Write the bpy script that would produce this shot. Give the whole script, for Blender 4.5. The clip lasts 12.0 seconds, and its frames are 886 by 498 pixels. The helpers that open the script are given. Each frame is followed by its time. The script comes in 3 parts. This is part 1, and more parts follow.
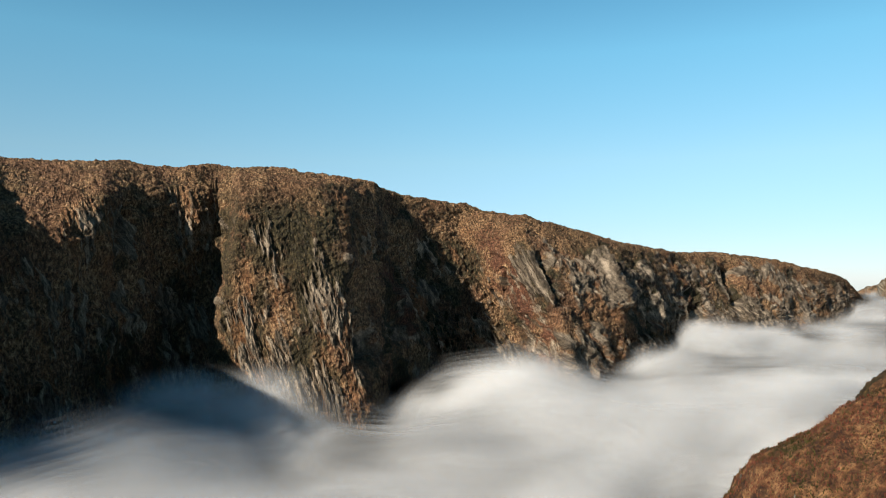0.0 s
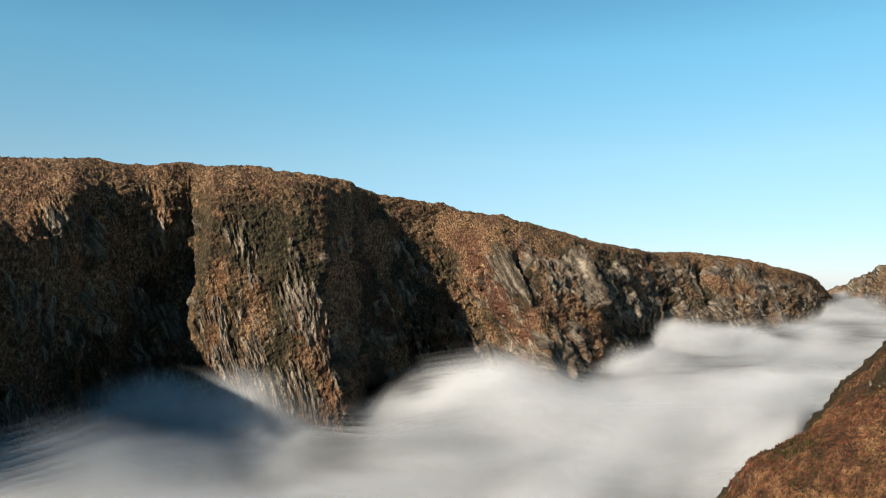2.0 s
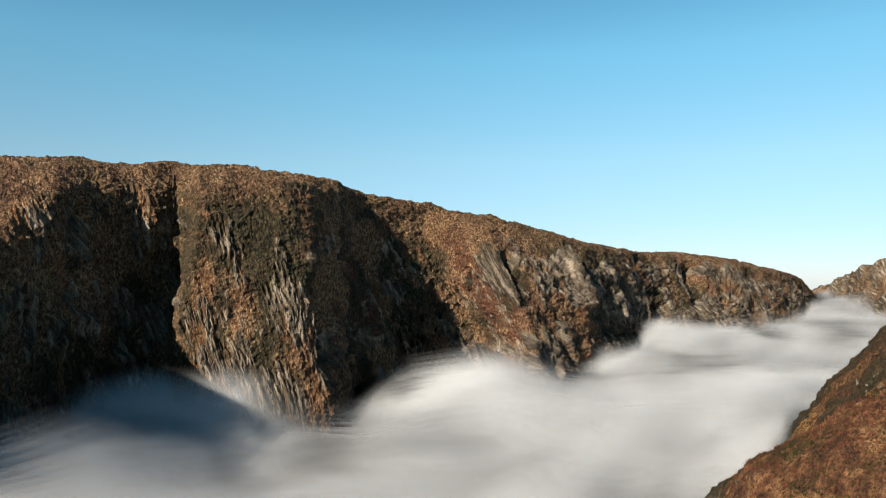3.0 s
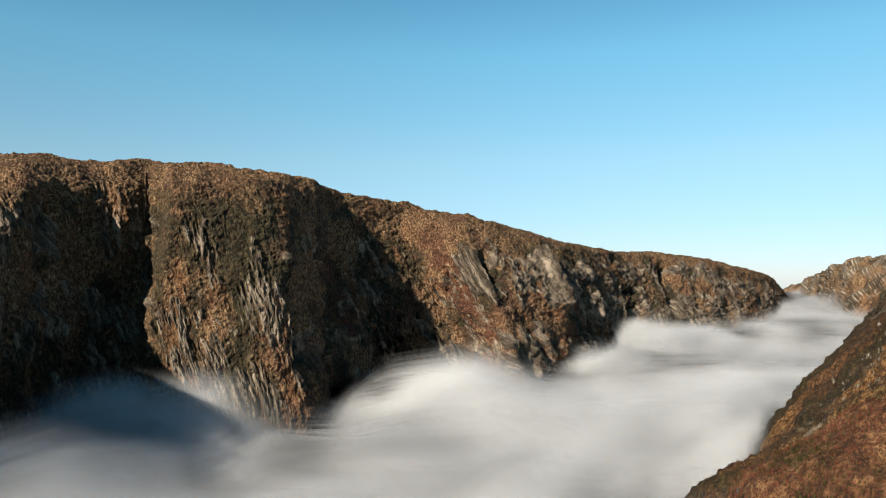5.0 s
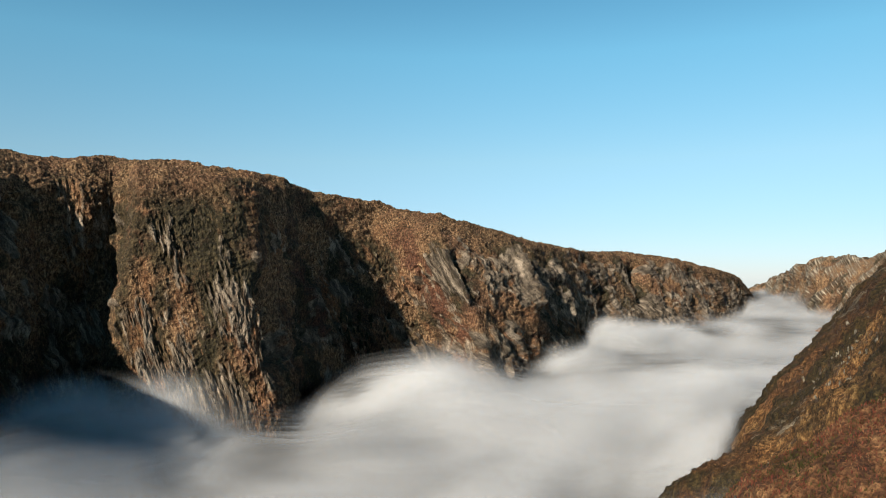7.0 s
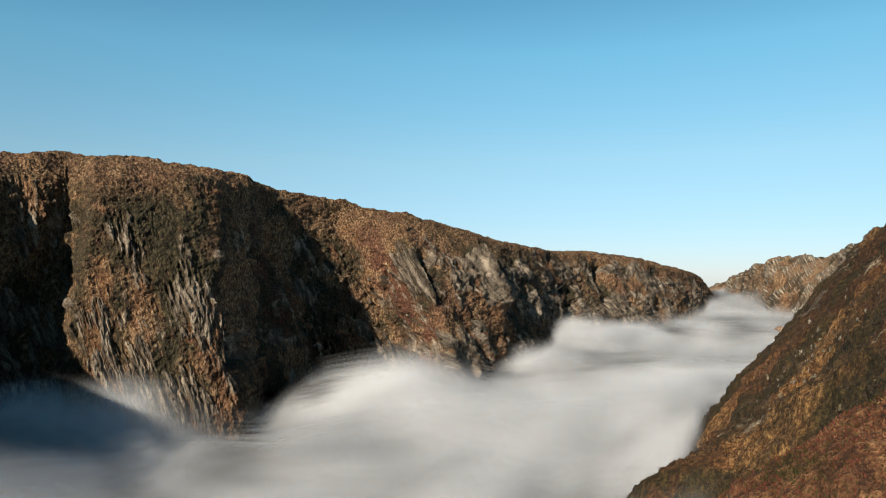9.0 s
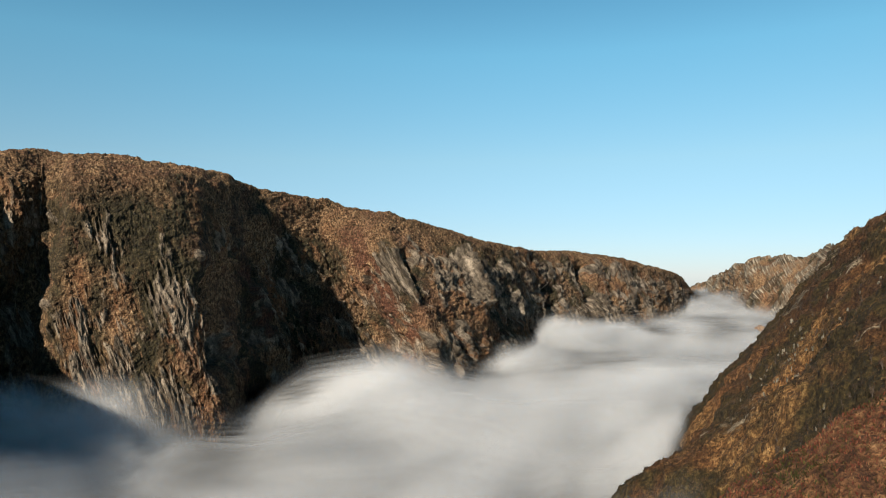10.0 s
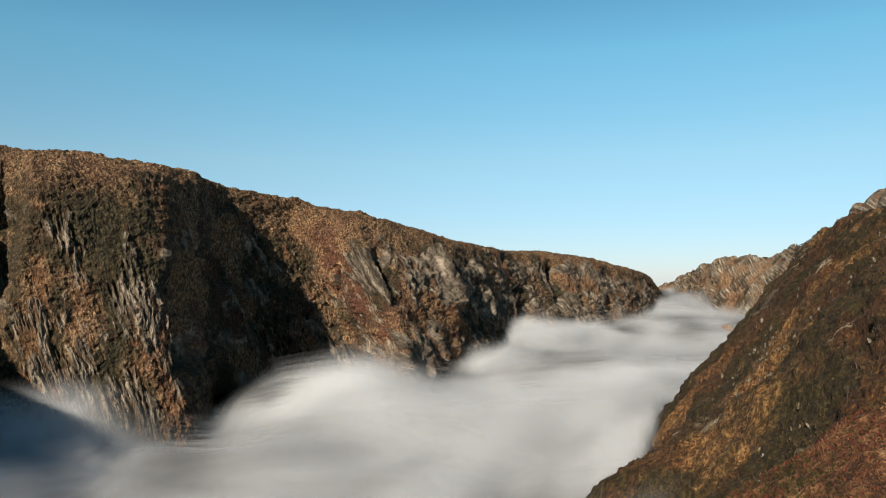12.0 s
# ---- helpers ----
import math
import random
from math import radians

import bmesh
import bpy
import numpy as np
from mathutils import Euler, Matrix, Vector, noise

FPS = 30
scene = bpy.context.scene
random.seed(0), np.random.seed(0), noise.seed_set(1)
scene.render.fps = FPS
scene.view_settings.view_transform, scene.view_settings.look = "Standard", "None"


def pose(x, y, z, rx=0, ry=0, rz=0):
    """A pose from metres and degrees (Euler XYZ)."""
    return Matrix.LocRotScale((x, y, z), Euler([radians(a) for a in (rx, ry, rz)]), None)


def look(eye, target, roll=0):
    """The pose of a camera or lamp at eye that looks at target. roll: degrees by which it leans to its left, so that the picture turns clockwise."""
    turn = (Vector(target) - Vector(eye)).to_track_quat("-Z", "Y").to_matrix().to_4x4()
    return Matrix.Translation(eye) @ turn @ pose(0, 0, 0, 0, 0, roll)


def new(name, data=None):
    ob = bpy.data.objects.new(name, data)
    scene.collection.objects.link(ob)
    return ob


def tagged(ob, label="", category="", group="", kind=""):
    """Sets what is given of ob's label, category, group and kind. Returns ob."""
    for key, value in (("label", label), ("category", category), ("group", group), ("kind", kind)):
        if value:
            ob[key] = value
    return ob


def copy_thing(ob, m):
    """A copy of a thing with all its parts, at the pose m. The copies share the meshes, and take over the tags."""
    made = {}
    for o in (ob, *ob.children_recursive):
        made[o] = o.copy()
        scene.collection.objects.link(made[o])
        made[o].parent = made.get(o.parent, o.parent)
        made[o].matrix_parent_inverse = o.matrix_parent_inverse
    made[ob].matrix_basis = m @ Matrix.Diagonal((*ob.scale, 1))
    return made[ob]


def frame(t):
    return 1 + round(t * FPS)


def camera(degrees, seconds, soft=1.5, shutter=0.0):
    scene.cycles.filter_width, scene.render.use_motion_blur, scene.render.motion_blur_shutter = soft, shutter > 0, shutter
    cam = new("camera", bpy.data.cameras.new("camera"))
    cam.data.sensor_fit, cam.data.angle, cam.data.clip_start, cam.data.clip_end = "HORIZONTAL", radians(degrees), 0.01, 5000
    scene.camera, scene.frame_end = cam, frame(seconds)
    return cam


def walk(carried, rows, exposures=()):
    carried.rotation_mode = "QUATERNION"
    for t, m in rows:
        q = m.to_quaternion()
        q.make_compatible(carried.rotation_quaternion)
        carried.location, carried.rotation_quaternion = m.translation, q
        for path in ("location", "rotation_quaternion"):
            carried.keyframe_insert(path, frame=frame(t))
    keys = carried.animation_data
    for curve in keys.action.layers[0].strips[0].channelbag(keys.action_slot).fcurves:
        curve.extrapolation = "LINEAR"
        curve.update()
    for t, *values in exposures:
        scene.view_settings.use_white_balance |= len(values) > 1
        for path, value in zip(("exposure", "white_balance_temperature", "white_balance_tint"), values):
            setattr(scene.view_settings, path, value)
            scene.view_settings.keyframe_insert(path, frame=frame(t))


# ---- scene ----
# camera: a drone that glides forward over the valley and slowly turns to its right
cam = camera(64.0, 12.0, soft=0.9)
EYE = 75.0
ROWS = [
    (0, -0.00, 0.00, 0.00, -0.000, 2.282, -0.194),
    (0.5, -0.23, 0.91, -0.08, -0.434, 2.298, -0.174),
    (1, -0.46, 1.84, -0.17, -0.891, 2.311, -0.153),
    (1.5, -0.70, 2.79, -0.29, -1.389, 2.321, -0.130),
    (2, -0.94, 3.78, -0.38, -1.923, 2.325, -0.107),
    (2.5, -1.18, 4.78, -0.45, -2.448, 2.326, -0.083),
    (3, -1.40, 5.76, -0.51, -2.951, 2.323, -0.062),
    (5, -2.31, 9.79, -0.60, -4.875, 2.303, 0.003),
    (5.5, -2.53, 10.80, -0.62, -5.402, 2.301, 0.014),
    (6, -2.73, 11.84, -0.66, -5.990, 2.299, 0.022),
    (6.5, -2.95, 12.89, -0.70, -6.599, 2.298, 0.030),
    (7, -3.15, 13.95, -0.75, -7.243, 2.290, 0.041),
    (9, -3.71, 18.19, -0.86, -10.053, 2.252, 0.082),
    (9.5, -3.86, 19.28, -0.91, -10.753, 2.242, 0.093),
    (10, -3.98, 20.38, -0.94, -11.446, 2.234, 0.101),
    (10.5, -4.10, 21.45, -0.99, -12.075, 2.231, 0.110),
    (11, -4.18, 22.49, -1.03, -12.662, 2.232, 0.116),
    (11.5, -4.24, 23.53, -1.06, -13.244, 2.235, 0.119),
    (12, -4.30, 24.60, -1.08, -13.845, 2.237, 0.118),
]
walk(cam, [(t, pose(x, y, EYE + z, 90 + pitch, roll, yaw)) for t, x, y, z, yaw, pitch, roll in ROWS],
     exposures=[(0.0, 1.38), (6.0, 1.30), (12.0, 1.16)])

# ---- light ----
SUN_FROM = Vector((-0.54, -0.70, 0.43)).normalized()   # towards the sun
world = bpy.data.worlds.new("sky")
scene.world = world
world.use_nodes = True
wn, wl = world.node_tree.nodes, world.node_tree.links
sky = wn.new("ShaderNodeTexSky")
sky.sky_type = 'NISHITA'
sky.sun_disc = False
sky.sun_elevation = math.asin(SUN_FROM.z)
sky.sun_rotation = math.atan2(SUN_FROM.x, SUN_FROM.y)
sky.altitude = 600
sky.air_density = 1.0
sky.dust_density = 0.0
sky.ozone_density = 1.0
wn["Background"].inputs["Strength"].default_value = 0.050
clear = wn.new("ShaderNodeMix")                     # a clear, deep blue overhead, paler towards the horizon
clear.data_type, clear.blend_type = 'RGBA', 'MULTIPLY'
clear.inputs[0].default_value = 1.0
height = wn.new("ShaderNodeSeparateXYZ")
wl.new(wn.new("ShaderNodeTexCoord").outputs["Generated"], height.inputs[0])
tone = wn.new("ShaderNodeValToRGB")
TONES = ((0.0, (0.47, 0.585, 0.93)), (1.0, (0.16, 0.28, 0.315)), (0.07, (0.60, 0.74, 0.905)), (0.16, (0.79, 0.985, 0.965)), (0.30, (0.74, 1.27, 1.21)), (0.40, (0.56, 1.115, 1.115)))
for i, (at, c) in enumerate(TONES):
    e = tone.color_ramp.elements[i] if i < 2 else tone.color_ramp.elements.new(at)
    e.position, e.color = at, (*c, 1)
wl.new(height.outputs["Z"], tone.inputs[0])
wl.new(sky.outputs[0], clear.inputs[6])
wl.new(tone.outputs[0], clear.inputs[7])
wl.new(clear.outputs[2], wn["Background"].inputs["Color"])
sun_data = bpy.data.lights.new("sun", 'SUN')
sun_data.energy = 5.0
sun_data.angle = radians(0.5)
sun_data.color = (1.0, 0.90, 0.75)
sun = new("sun", sun_data)
sun.matrix_world = look(SUN_FROM * 900, (0, 0, 0))
scene.cycles.transparent_max_bounces = 32

# ---- noise on arrays ----
RNG = np.random.RandomState(7)
PERM = np.concatenate([RNG.permutation(256)] * 3)
GRAD = RNG.normal(size=(256, 3))
GRAD /= np.linalg.norm(GRAD, axis=1)[:, None]


def perlin(x, y, z):
    """Gradient noise, about -1 to 1, on arrays of one shape."""
    x, y, z = np.broadcast_arrays(x, y, z)
    xi, yi, zi = np.floor(x).astype(int), np.floor(y).astype(int), np.floor(z).astype(int)
    fx, fy, fz = x - xi, y - yi, z - zi
    sx, sy, sz = (f * f * f * (f * (f * 6 - 15) + 10) for f in (fx, fy, fz))
    total = 0.0
    for i in (0, 1):
        wx = sx if i else 1 - sx
        a = PERM[(xi + i) & 255]
        for j in (0, 1):
            wy = sy if j else 1 - sy
            b = PERM[a + ((yi + j) & 255)]
            for k in (0, 1):
                wz = sz if k else 1 - sz
                g = GRAD[PERM[b + ((zi + k) & 255)]]
                total = total + wx * wy * wz * (g[..., 0] * (fx - i) + g[..., 1] * (fy - j) + g[..., 2] * (fz - k))
    return total * 1.6


def fbm(x, y, z, octaves=4, gain=0.5):
    total, amp = 0.0, 1.0
    for o in range(octaves):
        total = total + amp * perlin(x + 17.3 * o, y - 9.1 * o, z + 5.7 * o)
        x, y, z, amp = x * 2.03, y * 2.03, z * 2.03, amp * gain
    return total


def ridged(x, y, z, octaves=4, gain=0.5):
    """Sharp ribs: 1 on the crest, falling to about 0."""
    total, amp = 0.0, 1.0
    for o in range(octaves):
        total = total + amp * (1 - np.abs(perlin(x + 31.7 * o, y + 3.3 * o, z - 11.9 * o)) * 1.7)
        x, y, z, amp = x * 2.1, y * 2.1, z * 2.1, amp * gain
    return total / 1.7


def smooth(a, b, x):
    t = np.clip((x - a) / (b - a), 0, 1)
    return t * t * (3 - 2 * t)


def soften(a, n):
    """A running mean over n columns, ends held."""
    k = np.hanning(n + 2)[1:-1]
    pad = np.pad(a, (n, n), mode="edge")
    return np.convolve(pad, k / k.sum(), mode="same")[n:-n]


def normals_of(P):
    n = np.cross(np.gradient(P, axis=1), np.gradient(P, axis=0))
    return n / (np.linalg.norm(n, axis=-1, keepdims=True) + 1e-9)


def sheet(name, P, material, smooth_shade=True, attributes=()):
    """One grid mesh from rows x columns of places."""
    r, c = P.shape[:2]
    idx = np.arange(r * c).reshape(r, c)
    faces = np.stack([idx[:-1, :-1], idx[:-1, 1:], idx[1:, 1:], idx[1:, :-1]], -1).reshape(-1, 4)
    me = bpy.data.meshes.new(name)
    me.vertices.add(r * c)
    me.vertices.foreach_set("co", P.reshape(-1).astype(np.float32))
    me.loops.add(faces.size)
    me.loops.foreach_set("vertex_index", faces.reshape(-1).astype(np.int32))
    me.polygons.add(len(faces))
    me.polygons.foreach_set("loop_start", np.arange(0, faces.size, 4, dtype=np.int32))
    me.polygons.foreach_set("use_smooth", np.full(len(faces), smooth_shade))
    for key, values in attributes:
        me.attributes.new(key, 'FLOAT', 'POINT').data.foreach_set("value", values.reshape(-1).astype(np.float32))
    me.update(calc_edges=True)
    me.materials.append(material)
    return new(name, me)


# ---- materials ----
def material(name):
    m = bpy.data.materials.new(name)
    m.use_nodes = True
    m.node_tree.nodes.clear()
    return m, m.node_tree.nodes, m.node_tree.links


class Nodes:
    """Short hand for a node tree."""

    def __init__(self, name):
        self.m, self.n, self.l = material(name)
        self.place = self.n.new("ShaderNodeNewGeometry").outputs["Position"]

    def put(self, kind, inputs=(), **settings):
        node = self.n.new(kind)
        for k, v in settings.items():
            setattr(node, k, v)
        for k, v in dict(inputs).items():
            if isinstance(v, bpy.types.NodeSocket):
                self.l.new(v, node.inputs[k])
            else:
                node.inputs[k].default_value = v
        return node

    def noise(self, scale, detail=4.0, rough=0.55, vector=None, distortion=0.0):
        return self.put("ShaderNodeTexNoise", {"Vector": vector or self.place, "Scale": scale, "Detail": detail, "Roughness": rough, "Distortion": distortion}).outputs["Fac"]

    def ramp(self, fac, stops):
        node = self.put("ShaderNodeValToRGB", {"Fac": fac})
        el = node.color_ramp.elements
        while len(el) < len(stops):
            el.new(0.5)
        for e, (p, c) in zip(el, stops):
            e.position = p
            e.color = (*c, 1) if len(c) == 3 else c
        return node.outputs["Color"]

    def mix(self, fac, a, b, mode='MIX'):
        node = self.put("ShaderNodeMix", data_type='RGBA', blend_type=mode)
        for k, v in ((0, fac), (6, a), (7, b)):
            if isinstance(v, bpy.types.NodeSocket):
                self.l.new(v, node.inputs[k])
            else:
                node.inputs[k].default_value = (*v, 1) if isinstance(v, tuple) else v
        return node.outputs[2]

    def math(self, op, a, b=0.0, clamp=False):
        return self.put("ShaderNodeMath", {0: a, 1: b}, operation=op, use_clamp=clamp).outputs[0]

    def between(self, x, lo, hi):
        return self.put("ShaderNodeMapRange", {"Value": x, "From Min": lo, "From Max": hi}, interpolation_type='SMOOTHSTEP').outputs[0]

    def scaled(self, sx, sy, sz, rot=(0, 0, 0)):
        return self.put("ShaderNodeMapping", {"Vector": self.place, "Scale": (sx, sy, sz), "Rotation": rot}).outputs[0]

    def finish(self, color, rough=0.9, bump=None, strength=0.5, distance=0.5, specular=0.2):
        b = self.put("ShaderNodeBsdfPrincipled", {"Base Color": color, "Roughness": rough, "Specular IOR Level": specular})
        if bump is not None:
            self.l.new(self.put("ShaderNodeBump", {"Height": bump, "Strength": strength, "Distance": distance}).outputs[0], b.inputs["Normal"])
        self.l.new(b.outputs[0], self.put("ShaderNodeOutputMaterial").inputs["Surface"])
        return self.m


def hill_material(name, bare_from, bare_to, straw=0.5, heather=0.4, amber_share=0.8, rock_tint=(1, 1, 1), cover_tint=(1, 1, 1), ribbed=1.6):
    """Bare rock on the ribs; straw, olive and rust-brown growth between them, in streaks down the slope."""
    k = Nodes(name)
    rib = k.put("ShaderNodeAttribute", attribute_name="rib").outputs["Fac"]
    down = k.scaled(1, 1, 0.55)
    run = k.put("ShaderNodeAttribute", attribute_name="run").outputs["Fac"]
    up = k.put("ShaderNodeSeparateXYZ", {0: k.place}).outputs[2]
    lined = k.put("ShaderNodeCombineXYZ", {0: run, 1: up}).outputs[0]
    zone = k.noise(0.016, 5, 0.6, k.scaled(1, 1, 0.7))
    fine = k.noise(0.55, 5, 0.70, down)
    streak = k.noise(1.0, 5, 0.68, k.put("ShaderNodeMapping", {"Vector": lined, "Scale": (0.30, 0.040, 1)}).outputs[0])
    band = k.noise(1.0, 4, 0.6, k.put("ShaderNodeMapping", {"Vector": lined, "Scale": (0.060, 0.012, 1)}).outputs[0])
    grain = k.noise(1.4, 3, 0.7)
    grass = k.ramp(fine, [(0.33, (0.050, 0.028, 0.013)), (0.45, (0.18, 0.097, 0.046)), (0.54, (0.41, 0.24, 0.122)), (0.66, (0.72, 0.50, 0.30))])
    olive = k.ramp(fine, [(0.33, (0.016, 0.013, 0.007)), (0.48, (0.050, 0.040, 0.018)), (0.60, (0.11, 0.086, 0.040)), (0.72, (0.24, 0.18, 0.09))])
    rust = k.ramp(fine, [(0.33, (0.050, 0.018, 0.011)), (0.50, (0.15, 0.058, 0.034)), (0.66, (0.33, 0.15, 0.085))])
    amber = k.ramp(fine, [(0.33, (0.095, 0.042, 0.018)), (0.50, (0.29, 0.135, 0.060)), (0.66, (0.50, 0.27, 0.13))])
    turf = k.math('ADD', 0.3, k.math('MULTIPLY', k.between(rib, -0.68, -0.4), 0.7))
    cover = k.mix(k.math('MULTIPLY', k.between(zone, straw - 0.05, straw + 0.05), turf), grass, olive)
    cover = k.mix(k.math('MULTIPLY', k.between(k.noise(0.024, 5, 0.6), 0.50, 0.58), heather), cover, rust)
    cover = k.mix(k.math('MULTIPLY', k.math('MULTIPLY', k.between(band, 0.54, 0.62), k.between(rib, -0.6, -0.2)), amber_share), cover, amber)
    cover = k.mix(k.put("ShaderNodeAttribute", attribute_name="rusty").outputs["Fac"], cover, rust)
    cover = k.mix(k.put("ShaderNodeAttribute", attribute_name="golden").outputs["Fac"], cover, amber)
    # dark olive banks, and part of the buttress's shade as colour
    cover = k.mix(k.put("ShaderNodeAttribute", attribute_name="sombre").outputs["Fac"], cover, olive)
    cover = k.mix(1.0, cover, cover_tint, 'MULTIPLY')
    moorland = k.put("ShaderNodeMapRange", {"Value": rib, "From Min": -0.80, "From Max": -0.98}).outputs[0]     # the heather nose
    cover = k.mix(k.math('MULTIPLY', moorland, 0.55), cover, rust)
    rock = k.ramp(streak, [(0.30, (0.030, 0.026, 0.022)), (0.43, (0.090, 0.078, 0.065)), (0.52, (0.22, 0.193, 0.162)), (0.64, (0.50, 0.45, 0.39))])
    rock = k.mix(1.0, rock, rock_tint, 'MULTIPLY')
    edge = k.math('ADD', rib, k.math('ADD', k.math('MULTIPLY', k.math('SUBTRACT', streak, 0.5), 1.5), k.math('MULTIPLY', k.math('SUBTRACT', fine, 0.5), 0.9)))
    colour = k.mix(k.between(edge, bare_from, bare_to), cover, rock)
    colour = k.mix(1.0, colour, k.ramp(grain, [(0.30, (0.14, 0.14, 0.14)), (0.66, (0.60, 0.60, 0.60))]), 'MULTIPLY')
    relief = k.math('ADD', k.math('MULTIPLY', fine, 1.0), k.math('ADD', k.math('MULTIPLY', streak, ribbed), k.math('MULTIPLY', grain, 0.30)))
    return k.finish(colour, 0.92, relief, 1.0, 2.0)


MAT_CLIFF = hill_material("cliff_rock_and_dead_grass", 0.12, 0.70, 0.51, 0.42, 0.75, (1.16, 1.04, 0.90))
MAT_SLOPE = hill_material("heather_slope", 0.52, 0.80, 0.44, 0.5, 0.20, (1.0, 0.90, 0.72), (1.0, 0.87, 0.58), 0.3)
MAT_FAR = hill_material("far_hill_rock_and_grass", 0.0, 0.40, 0.54, 0.3, 0.3, (1.25, 1.17, 1.02), (1, 1, 1), 0.7)


def fog_material(name):
    """White droplets that scatter light forwards and backwards; each thin layer lets part of it pass."""
    k = Nodes(name)
    flow = k.scaled(1.0, 1.0, 1.5, (0, 0, radians(40)))
    big = k.noise(0.0070, 3, 0.5, flow, 0.6)
    wisp = k.noise(0.022, 2, 0.5, flow, 0.3)
    thick = k.put("ShaderNodeAttribute", attribute_name="thickness").outputs["Fac"]
    fade = k.put("ShaderNodeAttribute", attribute_name="fade").outputs["Fac"]
    field = k.math('ADD', thick, k.math('ADD', k.math('MULTIPLY', big, 0.88), k.math('MULTIPLY', wisp, 0.12)))
    alpha = k.math('MULTIPLY', k.math('MULTIPLY', k.between(field, 0.36, 0.86), 0.36), fade, True)
    d = k.put("ShaderNodeBsdfDiffuse", {"Color": (0.650, 0.662, 0.678, 1)})
    t = k.put("ShaderNodeBsdfTranslucent", {"Color": (0.650, 0.662, 0.678, 1)})
    body = k.put("ShaderNodeMixShader", {0: 0.35, 1: d.outputs[0], 2: t.outputs[0]}).outputs[0]
    body = k.put("ShaderNodeMixShader", {0: alpha, 1: k.put("ShaderNodeBsdfTransparent").outputs[0], 2: body}).outputs[0]
    k.l.new(body, k.put("ShaderNodeOutputMaterial").inputs["Surface"])
    return k.m


MAT_FOG = fog_material("fog_droplets")

# ---- the land: metres, in steps of U, from the first eye ----
U = 25.0



# the far wall of the valley: for each bearing (in thousandths of its tangent) the plan distance of the cliff's foot
FOOT = [
    # left of -700 the wall is unseen, set close to shade the fog
    (-3200, 2.9), (-2200, 4.2), (-1400, 6.5), (-1000, 9.1), (-860, 10.6), (-720, 12.7), (-625, 14.9), (-545, 16.2), (-480, 17.5),
    (-418, 19.4), (-354, 21.0), (-326, 20.9), (-319, 18.9), (-258, 19.0), (-178, 19.4), (-136, 19.9), (-112, 22.2), (-70, 26.0),
    (-20, 27.2), (55, 28.2), (84, 27.4), (112, 26.4), (140, 25.2), (196, 26.6), (252, 28.8), (292, 32.0), (332, 36.0), (380, 39.5),
    (467, 43.5), (530, 49.5), (562, 55.5), (577, 61.0), (600, 82.0)]
# how far behind its foot the brow stands, where it turns to moor, and how high
BROW = [
    # first three: unseen hill, raised to throw shade over the fog on the left
    (-3200, 0.6, 2.5), (-2200, 0.7, 2.8), (-1400, 0.7, 2.5), (-1000, 0.8, 1.2), (-860, 0.7, 0.9), (-625, 0.5, 0.90), (-545, 0.5, 1.40), (-480, 0.4, 2.05), (-418, 0.5, 2.40), (-354, 1.0, 2.45),
    (-326, 0.9, 2.40), (-319, 1.3, 2.35), (-258, 1.8, 2.60), (-178, 2.0, 2.65), (-136, 2.0, 2.35), (-100, 0.9, 2.30), (-64, 0.8, 2.30),
    (-20, 0.9, 2.20), (55, 1.5, 2.05), (112, 2.2, 1.90), (140, 3.4, 1.90), (196, 4.0, 1.75), (252, 4.2, 1.45), (380, 4.0, 1.30),
    (467, 4.0, 0.95), (530, 4.0, 0.35), (562, 4.0, -0.15), (577, 4.0, -1.05), (600, 4.0, -3.60)]
# the crest: its distance and height
CREST = [
    # the unseen first three are raised with the brow, for the same shade
    (-3200, 6.0, 3.6), (-2200, 8.0, 3.8), (-1400, 11.0, 3.6), (-1000, 15.0, 3.0), (-860, 17.0, 3.0), (-625, 22.0, 3.52), (-545, 22.8, 3.60), (-418, 24.0, 3.72), (-354, 24.6, 3.80),
    (-258, 25.0, 3.78), (-178, 25.4, 3.53), (-128, 26.2, 3.54), (-100, 26.8, 3.56), (-64, 28.8, 3.40), (-20, 29.6, 3.30), (37, 30.4, 3.02),
    (84, 30.9, 2.77), (140, 31.6, 2.56), (196, 33.4, 2.22), (252, 36.4, 1.74), (292, 39.4, 1.68), (332, 43.5, 1.45), (380, 47.0, 1.69),
    (467, 51.5, 1.30), (530, 57.5, 0.64), (562, 63.5, 0.16), (577, 69.0, -0.80), (600, 90.0, -3.40)]

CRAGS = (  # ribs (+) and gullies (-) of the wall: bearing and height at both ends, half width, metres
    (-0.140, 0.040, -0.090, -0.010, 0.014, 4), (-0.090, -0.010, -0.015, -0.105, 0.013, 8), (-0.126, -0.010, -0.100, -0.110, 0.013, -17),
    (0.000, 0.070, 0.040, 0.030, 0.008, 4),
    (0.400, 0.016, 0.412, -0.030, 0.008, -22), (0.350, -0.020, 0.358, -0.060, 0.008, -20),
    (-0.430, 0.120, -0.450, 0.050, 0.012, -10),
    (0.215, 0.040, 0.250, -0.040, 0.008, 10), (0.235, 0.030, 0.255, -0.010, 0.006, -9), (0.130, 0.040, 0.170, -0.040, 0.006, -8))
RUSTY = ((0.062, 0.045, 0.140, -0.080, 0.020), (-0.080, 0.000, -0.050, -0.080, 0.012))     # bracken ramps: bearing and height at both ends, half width
